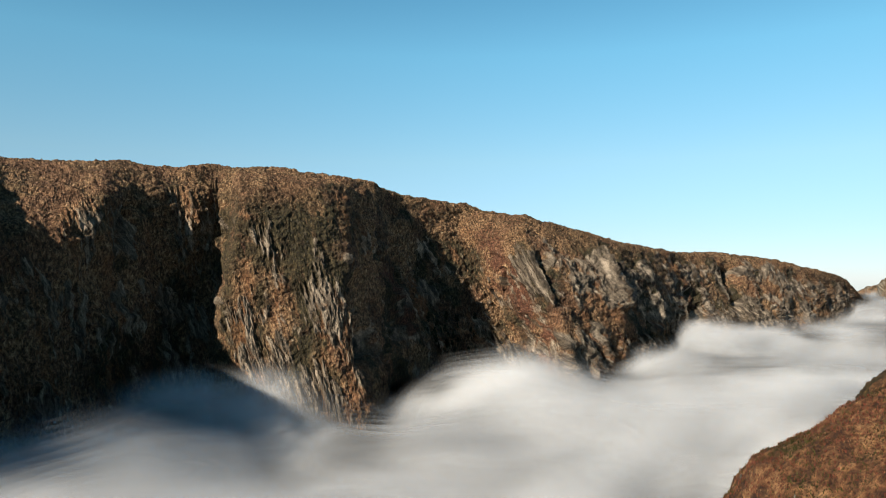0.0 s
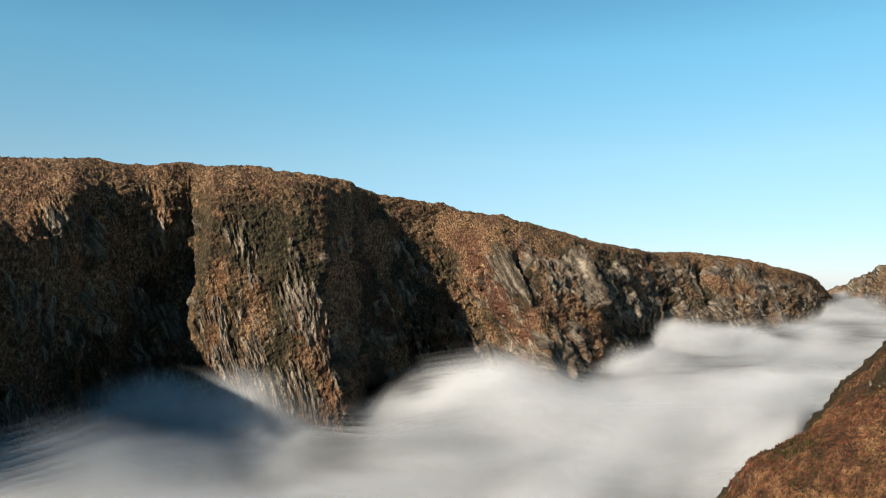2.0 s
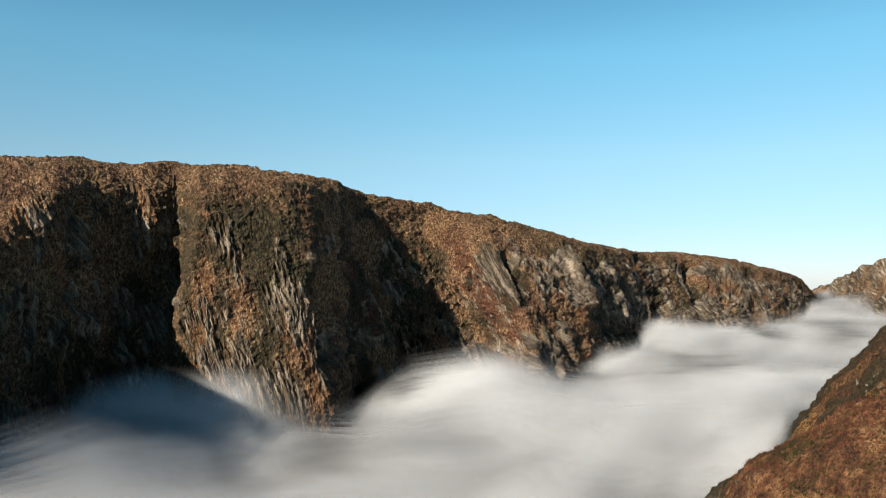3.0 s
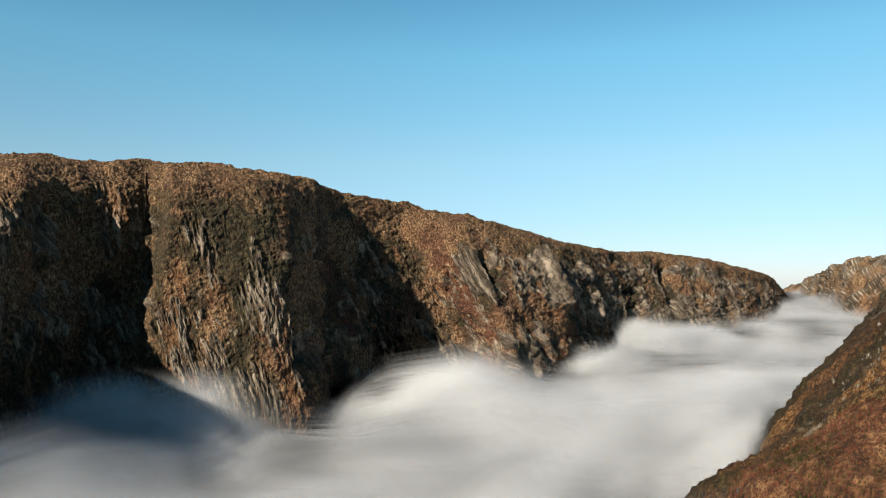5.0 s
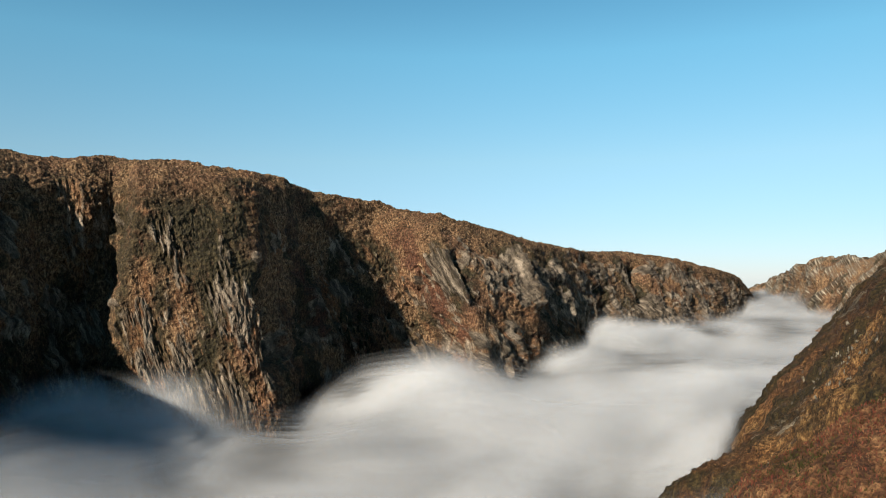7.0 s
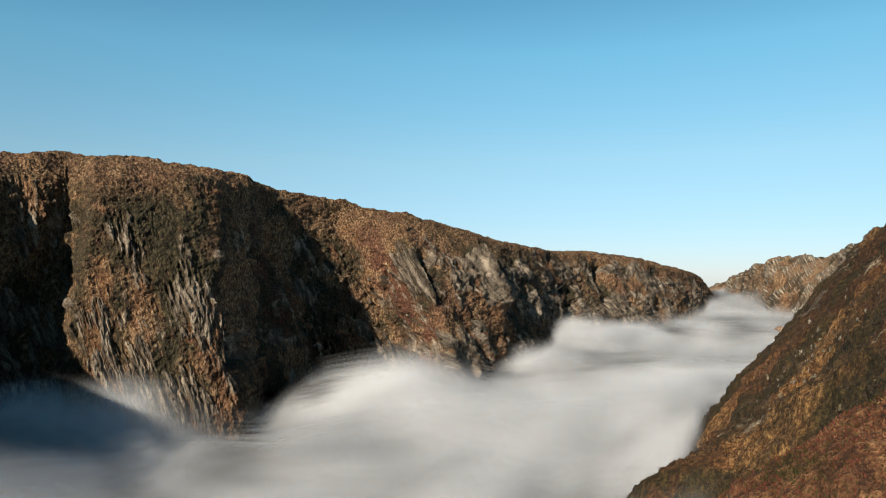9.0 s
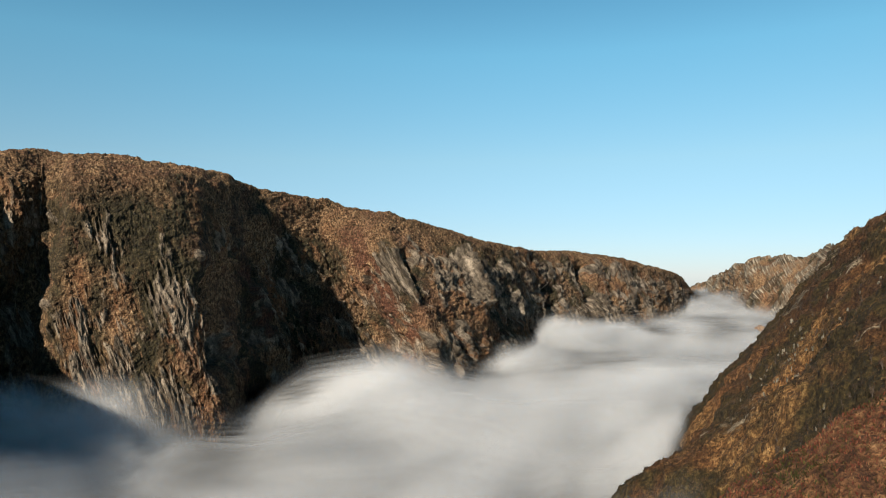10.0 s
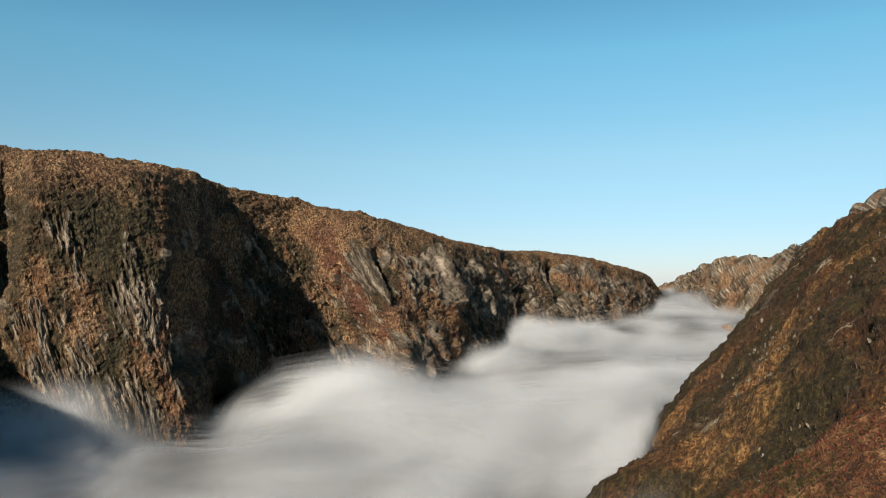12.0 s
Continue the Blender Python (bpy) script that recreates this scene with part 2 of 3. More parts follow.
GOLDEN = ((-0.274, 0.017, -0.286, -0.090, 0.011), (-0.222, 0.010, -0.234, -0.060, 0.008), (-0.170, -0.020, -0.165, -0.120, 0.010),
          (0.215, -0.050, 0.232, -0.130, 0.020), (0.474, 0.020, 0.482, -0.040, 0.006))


SOMBRE = ((-0.300, 0.085, -0.180, 0.060, 0.040), (-0.300, 0.040, -0.180, 0.010, 0.026), (-0.310, 0.020, -0.305, -0.120, 0.013), (-0.255, -0.020, -0.255, -0.110, 0.012))     # dark heather banks, with grazing shade on the buttress also put into the colour


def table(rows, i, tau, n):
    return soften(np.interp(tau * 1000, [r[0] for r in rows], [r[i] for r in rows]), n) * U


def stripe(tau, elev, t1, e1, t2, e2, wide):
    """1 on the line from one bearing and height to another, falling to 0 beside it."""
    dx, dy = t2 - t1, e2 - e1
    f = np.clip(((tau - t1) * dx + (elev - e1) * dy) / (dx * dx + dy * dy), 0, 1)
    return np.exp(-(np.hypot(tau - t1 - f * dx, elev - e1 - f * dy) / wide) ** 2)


def far_wall():
    tau = np.concatenate([np.linspace(-3.20, -0.66, 130, endpoint=False), np.linspace(-0.66, 0.60, 1330)])
    foot, gap = table(FOOT, 1, tau, 11), table(BROW, 1, tau, 11)
    zb, crest, zc = table(BROW, 2, tau, 25), table(CREST, 1, tau, 25), table(CREST, 2, tau, 17)
    low = -110.0
    rows = []
    FACE, MOOR = 296, 110
    slant = 0.40 * smooth(-0.10, 0.02, tau) * (1 - smooth(0.14, 0.26, tau))     # the shaded flank runs down to the right
    splay = 0.22 * smooth(-0.25, -0.08, tau) * (1 - smooth(-0.06, 0.10, tau))   # and its foot still more
    edge = np.exp(-((tau + 0.31) / 0.07) ** 4)       # the buttress's near edge stands upright
    for v in np.linspace(0, 1, FACE):                # the face, steep below and easing to the brow
        h = low + (zb - low) * v
        at = tau + slant * h / foot + splay * np.minimum(h / foot, 0) - 0.028 * smooth(-0.06, 0.08, h / foot) * edge
        f, g = np.interp(at, tau, foot), np.interp(at, tau, gap)
        rows.append((f + g * v ** 1.7, h))
    brow = rows[-1][0]
    for v in np.linspace(0, 1, MOOR)[1:]:            # the moor from brow to crest
        rise = 1 - (1 - v) ** 2.0
        rows.append((brow + (crest - brow) * v, zb + (zc - zb) * rise))
    for v in np.linspace(0, 1, 24)[1:]:              # the back of the hill
        rows.append((crest + 260 * v, zc - 40 * v * v - 8 * v))
    d = np.array([r[0] for r in rows])
    z = np.array([r[1] for r in rows]) + EYE
    for a in (d, z):                                 # round the brow off
        k = np.hanning(59)[1:-1]
        pad = np.pad(a, ((28, 28), (0, 0)), mode="reflect", reflect_type="odd")
        a[:] = sum(w * pad[i:i + len(a)] for i, w in enumerate(k / k.sum()))
    x, y = tau[None, :] * d, d
    P = np.stack([x, y, z], -1)
    n = normals_of(P)
    n = np.where((n[..., 2:3] < 0), -n, n)
    along = np.cumsum(np.concatenate([[0], np.hypot(np.diff(foot * tau), np.diff(foot))]))[None, :] * np.ones_like(d)
    up, T = z, tau[None, :] + 0 * d
    level = np.arange(len(rows))[:, None] * np.ones_like(d)
    on_face = 1 - smooth(FACE * 0.82, FACE * 1.06, level + 50 * fbm(along / 45, up / 60, 6.1 + 0 * up, 4))
    dist = np.clip(d / 550.0, 0.6, 2.2)
    coarse = soften(np.clip(np.gradient(along[0]) / 0.55, 1.0, 3.5), 41)        # farther crags are broader
    reach = np.cumsum(np.gradient(along[0]) / coarse)[None, :]
    lean = (0.20 + 0.30 * smooth(-0.12, 0.10, T)) / np.clip(foot / 620, 0.8, 2.2)[None, :]      # the ribs slant more towards the far end
    q = reach + (up - EYE) * lean + 5 * fbm(reach / 70, up / 110, 8.8 + 0 * up, 2) + 0.5 * fbm(reach / 14, up / 18, 3.1 + 0 * up, 3)
    big = ridged(q / 52, up / 150, 0.3 + 0 * q, 3) - 0.55
    mid = ridged(q / 11, up / 55, 4.1 + 0 * q, 4, 0.6) - 0.55
    small = ridged(q / 3.8, up / 15, along / 200, 3, 0.62) - 0.55
    lumps = fbm(x / 30, y / 30, z / 30, 5)
    moor = fbm(x / 30, y / 30, z / 14, 5, 0.55)
    block = ridged(q / 26, up / 22, along / 90, 4, 0.6) - 0.6
    tussock = fbm(x / 6.5, y / 6.5, z / 4.5, 4, 0.68)
    bare = smooth(-0.10, 0.32, fbm(q / 30, up / 46, 2.2 + 0 * up, 4, 0.6) + (0.34 * smooth(-0.02, 0.2, T) - 0.06))     # bare crags here, grassed ramps there
    calm = 1 - 0.4 * np.exp(-((T + 0.22) / 0.11) ** 4)                           # the great buttress is less cut up
    push = on_face * (8.0 * calm * big + (1.3 + 3.6 * bare) * mid + (0.5 + 2.8 * bare) * small + 4.5 * calm * lumps + 4.0 * calm * block)
    push = push + (1 - on_face) * (3.4 * moor) + (1.2 - 0.5 * on_face * bare) * tussock
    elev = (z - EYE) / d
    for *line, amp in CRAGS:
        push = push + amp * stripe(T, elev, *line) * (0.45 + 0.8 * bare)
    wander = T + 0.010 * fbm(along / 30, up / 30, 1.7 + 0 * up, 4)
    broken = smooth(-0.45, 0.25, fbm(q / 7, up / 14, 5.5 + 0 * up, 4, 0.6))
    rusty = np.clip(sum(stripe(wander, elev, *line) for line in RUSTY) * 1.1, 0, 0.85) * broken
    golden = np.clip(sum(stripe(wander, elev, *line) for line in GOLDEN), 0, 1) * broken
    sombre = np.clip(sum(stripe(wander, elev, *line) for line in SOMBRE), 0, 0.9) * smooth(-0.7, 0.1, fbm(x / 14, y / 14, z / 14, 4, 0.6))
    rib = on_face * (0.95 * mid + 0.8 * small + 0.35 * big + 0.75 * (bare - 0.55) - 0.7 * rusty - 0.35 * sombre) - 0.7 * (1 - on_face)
    push = push * np.clip(dist, 0.6, 1.0)
    P = P + n * push[..., None]
    tagged(sheet("ground_far_cliff", P, MAT_CLIFF, False, [("rib", rib), ("run", q), ("rusty", rusty), ("golden", golden), ("sombre", sombre)]), "long brown valley wall of ribbed rock and dead moor grass", "cliff", kind="structure")
    return P, tau, elev, on_face


def right_height(x, y):
    """The near side of the valley: a slope of about fifty degrees, cut off by a gully, with a heather nose in front."""
    x, y = x / U, y / U
    c, w = 0.85 * x - 0.5 * y, 0.5 * x + 0.85 * y
    z = np.where(c > 0.1, -2.41 + 1.2 * c, -2.29 + 1.50 * (c - 0.1))
    z = np.where(c > 2.9, 1.07 + 0.25 * (c - 2.9), z)
    gully = np.maximum(0, w - np.minimum(17.4, 17.2 - 3.6 * (c - 2.55)))
    z = z - 0.9 * gully * gully / (gully + 0.5)
    z = z + 1.40 * np.exp(-((x - 4.7) ** 2 + (y - 10.9) ** 2) / 1.1 ** 2)      # a low toe in the fog
    back = np.maximum(0, 6.0 - w) * 0.25
    z = z - back
    q, p = 0.96 * (x - 1.30) - 0.28 * (y - 3.0), 0.28 * (x - 1.30) + 0.96 * (y - 3.0)
    top = -0.745 + np.where(q < 0, 1.6 * q, 0.62 * q - 0.02 * q * q)
    nose = top - np.where(p > 0, 1.25, 0.55) * (np.sqrt(p * p + 0.03) - 0.17)
    k = 0.12
    big = np.maximum(z, nose)
    z = big + k * np.log(np.exp((z - big) / k) + np.exp((nose - big) / k))
    return z * U


def near_slope():
    az = np.radians(np.concatenate([np.linspace(8, 17, 40, endpoint=False), np.linspace(17, 52, 470, endpoint=False), np.linspace(52, 175, 40)]))
    r = 26 * np.exp(np.linspace(0, math.log(800 / 26), 430))
    A, R = np.meshgrid(az, r)
    x, y = R * np.sin(A), R * np.cos(A)
    z = right_height(x, y)
    P = np.stack([x, y, z + EYE], -1)
    n = normals_of(P)
    n = np.where(n[..., 2:3] < 0, -n, n)
    near = 1 - smooth(90, 160, R)
    c = 0.85 * x - 0.5 * y
    q = 0.5 * x + 0.85 * y
    ribs = ridged(q / 30 + c / 90, c / 120, 0.7 + 0 * x, 4) - 0.6
    lumps = fbm(x / 24, y / 24, z / 24, 6, 0.55)
    tuft = fbm(x / 1.6, y / 1.6, z / 1.6, 3, 0.6)
    bumps = fbm(x / 5, y / 5, z / 5, 3, 0.62)
    push = (1 - near) * (4.0 * ribs + 3.2 * lumps + 1.1 * bumps) + near * (0.9 * fbm(x / 9, y / 9, z / 9, 4) + 0.22 * tuft)
    push = push * smooth(26, 40, R)
    P = P + n * push[..., None]
    tagged(sheet("ground_near_slope", P, MAT_SLOPE, True, [("run", q + 0.3 * c), ("rib", (1 - near) * (0.9 * ribs + 0.5 * (ridged(q / 9, c / 30, 2.5 + 0 * x, 3) - 0.55) + 0.5 * fbm(x / 40, y / 40, z / 40, 3)) - 1.0 * near)]), "steep autumn heather slope with grass and outcrops", "hillside", kind="structure")
    return P, R, A


FAR = [  # bearing, foot, crest, crest height from the last eye
    (270, 96, 100, -4.0),
    (300, 95, 99, -1.9),
    (322, 92, 97, -0.70),
    (345, 84, 90, 0.20),
    (364, 70, 77, 1.0),
    (388, 60, 71, 1.75),
    (412, 56, 69, 1.75),
    (459, 50, 64, 1.60),
    (491, 44, 58, 2.10),
    (507, 40, 52, 2.15),
    (519, 28, 36, 1.52),
    (555, 23, 29, 1.98),
    (598, 21, 27, 2.72),
    (640, 20, 26, 3.40),
    (720, 19, 26, 4.20),
]


def far_ridge():
    """The opposite shoulder of the valley, closing the view behind the gap."""
    turn = radians(13.84)
    eye = np.array([-4.3, 24.6])
    tau = np.linspace(0.27, 0.72, 480)
    foot, crest, zc = (soften(np.interp(tau * 1000, [r[0] for r in FAR], [r[i] for r in FAR]), 13) * U for i in (1, 2, 3))
    rows = []
    for v in np.linspace(0, 1, 170):
        rows.append((foot + (crest - foot) * v ** 1.25, -140 + (zc + 140) * (1 - (1 - v) ** 1.35)))
    for v in np.linspace(0, 1, 15)[1:]:
        rows.append((crest + 300 * v, zc - 60 * v * v))
    d = np.array([r[0] for r in rows])
    z = np.array([r[1] for r in rows]) + EYE
    lx, ly = tau[None, :] * d, d
    x = eye[0] + lx * math.cos(turn) + ly * math.sin(turn)
    y = eye[1] - lx * math.sin(turn) + ly * math.cos(turn)
    P = np.stack([x, y, z], -1)
    n = normals_of(P)
    n = np.where(n[..., 2:3] < 0, -n, n)
    push = 16 * (ridged(x / 90, y / 90, z / 150, 4) - 0.6) + 7 * fbm(x / 40, y / 40, z / 40, 4)
    P = P + n * push[..., None]
    return tagged(sheet("ground_far_ridge", P, MAT_FAR, False, [("rib", 0.04 * push + 0.1), ("run", 0.8 * x - 0.6 * y + 0.4 * z)]), "distant craggy shoulder of grey rock and brown grass", "hill", kind="structure")


def valley_floor():
    r = np.concatenate([[1.0], np.geomspace(40, 4600, 60)])
    A, R = np.meshgrid(np.linspace(0, 2 * math.pi, 121), r)
    P = np.stack([R * np.sin(A), R * np.cos(A), -75.0 + 6 * fbm(R * np.sin(A) / 200, R * np.cos(A) / 200, 0 * R, 3)], -1)
    return tagged(sheet("ground", P, MAT_SLOPE, True, [("rib", np.full(R.shape, -0.5)), ("run", R * np.sin(A))]), "valley floor of grass and heather under fog", "ground", kind="structure")


WALL, WALL_TAU, WALL_ELEV, WALL_FACE = far_wall()
SLOPE, SLOPE_R, SLOPE_A = near_slope()
far_ridge()
valley_floor()


# ---- the fog that fills the valley ----
PUFFS = (  # place, radius in steps of U, height in metres
    (2.3, 22.5, 2.6, 20), (-4.3, 17.6, 2.4, 4), (-8.0, 15.0, 2.0, 6), (-6.5, 17.8, 2.0, 10), (-3.0, 13.0, 2.2, -7), (13.5, 39.0, 4.5, 18),
    (-1.6, 20.0, 2.2, -16), (5.8, 24.0, 3.3, -24), (5.6, 11.2, 2.0, -14), (50.0, 86.0, 10.0, 40), (37.5, 61.0, 3.6, 28))


def fog_top(x, y):
    """Height of the fog's floor, in metres."""
    z = 7 * fbm(x / 170, y / 170, 0.5 + 0 * x, 2, 0.5) + 4 * (np.abs(perlin(x / 85, y / 85, 0.2 + 0 * x)) - 0.25)
    for px, py, rad, h in PUFFS:
        z = z + h * np.exp(-((x / U - px) ** 2 + (y / U - py) ** 2) / rad ** 2)
    return z - 22


GAP_LEVELS = np.arange(-60.0, 75.0, 5.0)
GAP_COLS = np.arange(0, len(WALL_TAU), 3)
GAP_PLAN = np.array([[np.interp(h, WALL[:260, c, 2], WALL[:260, c, 1]) for c in GAP_COLS] for h in GAP_LEVELS])


def wall_gap(x, y, z):
    """Metres, along the view, between a place and the far wall at its height."""
    tau = np.where(y > 10, x / np.maximum(y, 10), 9.0)
    f = np.clip((z - GAP_LEVELS[0]) / 5.0, 0, len(GAP_LEVELS) - 1.001)
    at = np.stack([np.interp(tau, WALL_TAU[GAP_COLS], row) for row in GAP_PLAN])
    i = f.astype(int)
    a, b = np.take_along_axis(at, i[None], 0)[0], np.take_along_axis(at, i[None] + 1, 0)[0]
    return np.where((tau > -3.2) & (tau < 0.6), a + (b - a) * (f - i) - y, 60.0)


FOG_LAYERS = 22


def fog(level):
    lift = 42.0 * (level / (FOG_LAYERS - 1)) ** 1.15
    r = np.concatenate([[0.3], np.geomspace(20, 140, 10, endpoint=False), np.geomspace(140, 1500, 96, endpoint=False), np.geomspace(1500, 4700, 12)])
    az = np.radians(np.concatenate([np.linspace(-72, -36, 12, endpoint=False), np.linspace(-36, 48, 96), np.linspace(50, 288, 16)]))
    A, R = np.meshgrid(az, r)
    x, y = R * np.sin(A), R * np.cos(A)
    z = fog_top(x, y) + 1.2 * fbm(x / 75, y / 75, 1.9 * level + 0 * x, 2) + lift * (1 + 0.30 * fbm(x / 120, y / 120, 0.9 + 0 * x, 2))
    P = np.stack([x, y, z], -1)
    thick = 0.38 - 0.60 * (level / (FOG_LAYERS - 1)) ** 0.9 + 0 * x
    hollow = np.exp(-((x / U + 2.7 - 0.25 * (y / U - 13)) / 2.1) ** 2 - ((y / U - 13.5) / 4.2) ** 2)     # a torn, thin lane
    thick = thick - 0.14 * hollow
    gap, above = wall_gap(x, y, z) + 22 * fbm(x / 60, y / 60, 0.6 * level + 0 * x, 2), z - EYE - right_height(x, y)
    thick = thick - 0.12 * (1 - smooth(-6, 60, gap)) - 0.25 * (1 - smooth(-2, 20, above))
    fade = smooth(-4, 85, gap) ** 0.8 * smooth(-2, 16, above) * (1 + 1.6 * max(0.0, 1 - level / 9))       # dense below, thin above
    ob = sheet("fog_bank" if level == 0 else "fog_layer", P, MAT_FOG, attributes=[("thickness", thick), ("fade", fade)])
    return tagged(ob, "soft white valley fog with drifting wisps", "fog", kind="stuff")


for level in range(FOG_LAYERS):
    fog(level)


# ---- plants and stones ----
def raw_mesh(name, verts, faces, material, smooth_shade=False):
    me = bpy.data.meshes.new(name)
    me.from_pydata([tuple(v) for v in verts], [], faces)
    me.polygons.foreach_set("use_smooth", np.full(len(me.polygons), smooth_shade))
    me.materials.append(material)
    return me


def part(name, mesh, parent, label=""):
    ob = new(name, mesh)
    ob.parent = parent
    return tagged(ob, label)


def plant_material(name, stops, rough=0.85):
    """Dead leaves and stems, each tuft a shade of its own."""
    k = Nodes(name)
    each = k.n["Geometry"].outputs["Random Per Island"]
    patch = k.noise(0.11, 4, 0.62)
    tone = k.math('ADD', k.math('MULTIPLY', each, 0.42), k.between(patch, 0.10, 0.90))
    tone = k.math('SUBTRACT', tone, 0.21)
    b = k.put("ShaderNodeBsdfPrincipled", {"Base Color": k.mix(1.0, k.ramp(tone, stops), (0.29, 0.275, 0.275), 'MULTIPLY'), "Roughness": rough, "Specular IOR Level": 0.15})
    k.l.new(b.outputs[0], k.put("ShaderNodeOutputMaterial").inputs["Surface"])
    return k.m


MAT_HEATHER = plant_material("heather_and_dead_grass", [(0.20, (0.045, 0.045, 0.010)), (0.40, (0.13, 0.12, 0.03)), (0.46, (0.12, 0.046, 0.022)), (0.56, (0.26, 0.062, 0.038)), (0.68, (0.34, 0.115, 0.062)), (0.84, (0.42, 0.27, 0.12))])
MAT_SCRUB = plant_material("brown_hill_scrub", [(0.25, (0.026, 0.019, 0.008)), (0.42, (0.065, 0.045, 0.018)), (0.55, (0.12, 0.066, 0.030)), (0.72, (0.24, 0.15, 0.075))])
MAT_TUSSOCK = plant_material("straw_and_rust_tussocks", [(0.25, (0.10, 0.050, 0.024)), (0.42, (0.21, 0.12, 0.058)), (0.55, (0.33, 0.21, 0.105)), (0.72, (0.46, 0.33, 0.19))])
MAT_DARK = plant_material("dark_olive_heather", [(0.25, (0.030, 0.018, 0.008)), (0.42, (0.065, 0.048, 0.020)), (0.60, (0.11, 0.075, 0.033)), (0.75, (0.17, 0.11, 0.055))])
MAT_BARK = plant_material("pale_birch_bark", [(0.2, (0.09, 0.075, 0.06)), (0.5, (0.19, 0.165, 0.13)), (0.8, (0.34, 0.30, 0.25))])
MAT_TWIG = plant_material("purple_brown_twigs", [(0.2, (0.045, 0.028, 0.020)), (0.5, (0.10, 0.066, 0.045)), (0.8, (0.20, 0.14, 0.095))])
MAT_LEAF = plant_material("dark_green_needles", [(0.2, (0.012, 0.017, 0.006)), (0.5, (0.035, 0.042, 0.014)), (0.8, (0.085, 0.080, 0.03))])


def stone_material():
    k = Nodes("lichen_grey_stone")
    n1, n2 = k.noise(0.9, 5, 0.65), k.noise(4.0, 4, 0.7)
    c = k.ramp(n1, [(0.30, (0.035, 0.030, 0.023)), (0.46, (0.10, 0.086, 0.064)), (0.58, (0.20, 0.176, 0.135)), (0.74, (0.33, 0.29, 0.23))])
    c = k.mix(k.between(k.noise(0.35, 4, 0.6), 0.52, 0.62), c, k.ramp(n2, [(0.3, (0.05, 0.042, 0.016)), (0.7, (0.15, 0.11, 0.045))]))
    c = k.mix(1.0, c, (0.62, 0.62, 0.62), 'MULTIPLY')
    return k.finish(c, 0.9, k.math('ADD', n1, k.math('MULTIPLY', n2, 0.4)), 0.8, 0.3)


MAT_STONE = stone_material()


def on_grid(P, i, j, rnd):
    """Random places inside the grid cells (i, j)."""
    a, b = rnd.rand(len(i), 1), rnd.rand(len(i), 1)
    return (P[i, j] * (1 - a) + P[i + 1, j] * a) * (1 - b) + (P[i, j + 1] * (1 - a) + P[i + 1, j + 1] * a) * b


def tufts(name, places, height, spread, blades, material, rnd, label):
    """A mat of low plants: each a small fan of blades."""
    n = len(places)
    h = height * (0.5 + rnd.rand(n)) 
    ang = rnd.rand(n, blades) * 2 * math.pi
    out = spread * (0.3 + 0.9 * rnd.rand(n, blades)) * (h / height)[:, None]
    tip = np.stack([np.cos(ang) * out, np.sin(ang) * out, h[:, None] * (0.55 + 0.6 * rnd.rand(n, blades))], -1)
    side = np.stack([-np.sin(ang), np.cos(ang), 0 * ang], -1) * (0.22 * h)[:, None, None]
    base = places[:, None, :] - np.array([0, 0, 0.12 * height])
    V = np.stack([base + side * 1.0, base - side * 1.0, base + tip * [1, 1, 1] - side * 0.25, base + tip + side * 0.25], 2).reshape(-1, 3)
    m = n * blades
    idx = np.arange(m * 4).reshape(m, 4)
    me = bpy.data.meshes.new(name)
    me.vertices.add(m * 4)
    me.vertices.foreach_set("co", V.reshape(-1).astype(np.float32))
    me.loops.add(m * 4)
    me.loops.foreach_set("vertex_index", idx.reshape(-1).astype(np.int32))
    me.polygons.add(m)
    me.polygons.foreach_set("loop_start", np.arange(0, m * 4, 4, dtype=np.int32))
    me.update(calc_edges=True)
    me.materials.append(material)
    return tagged(new(name, me), label, "heather", kind="stuff")


def plant_slope():
    rnd = np.random.RandomState(3)
    ok = (SLOPE_R[:-1, :-1] > 45) & (SLOPE_R[:-1, :-1] < 125) & (np.degrees(SLOPE_A[:-1, :-1]) > 17) & (np.degrees(SLOPE_A[:-1, :-1]) < 52)
    ii, jj = np.nonzero(ok & (SLOPE[:-1, :-1, 2] > -5))
    wt = SLOPE_R[ii, jj] ** 2
    pick = rnd.choice(len(ii), 95000, p=wt / wt.sum())
    tufts("heather", on_grid(SLOPE, ii[pick], jj[pick], rnd), 0.21, 0.19, 3, MAT_HEATHER, rnd, "rust-red and olive heather matting the nose of the slope")
    ok = (SLOPE_R[:-1, :-1] >= 125) & (SLOPE_R[:-1, :-1] < 560) & (np.degrees(SLOPE_A[:-1, :-1]) > 20) & (np.degrees(SLOPE_A[:-1, :-1]) < 51)
    ii, jj = np.nonzero(ok & (SLOPE[:-1, :-1, 2] > -15))
    wt = SLOPE_R[ii, jj] ** 1.5
    pick = rnd.choice(len(ii), 60000, p=wt / wt.sum())
    tufts("hill_scrub", on_grid(SLOPE, ii[pick], jj[pick], rnd), 0.50, 0.45, 3, MAT_SCRUB, rnd, "brown heather and bilberry scrub on the steep slope")


plant_slope()


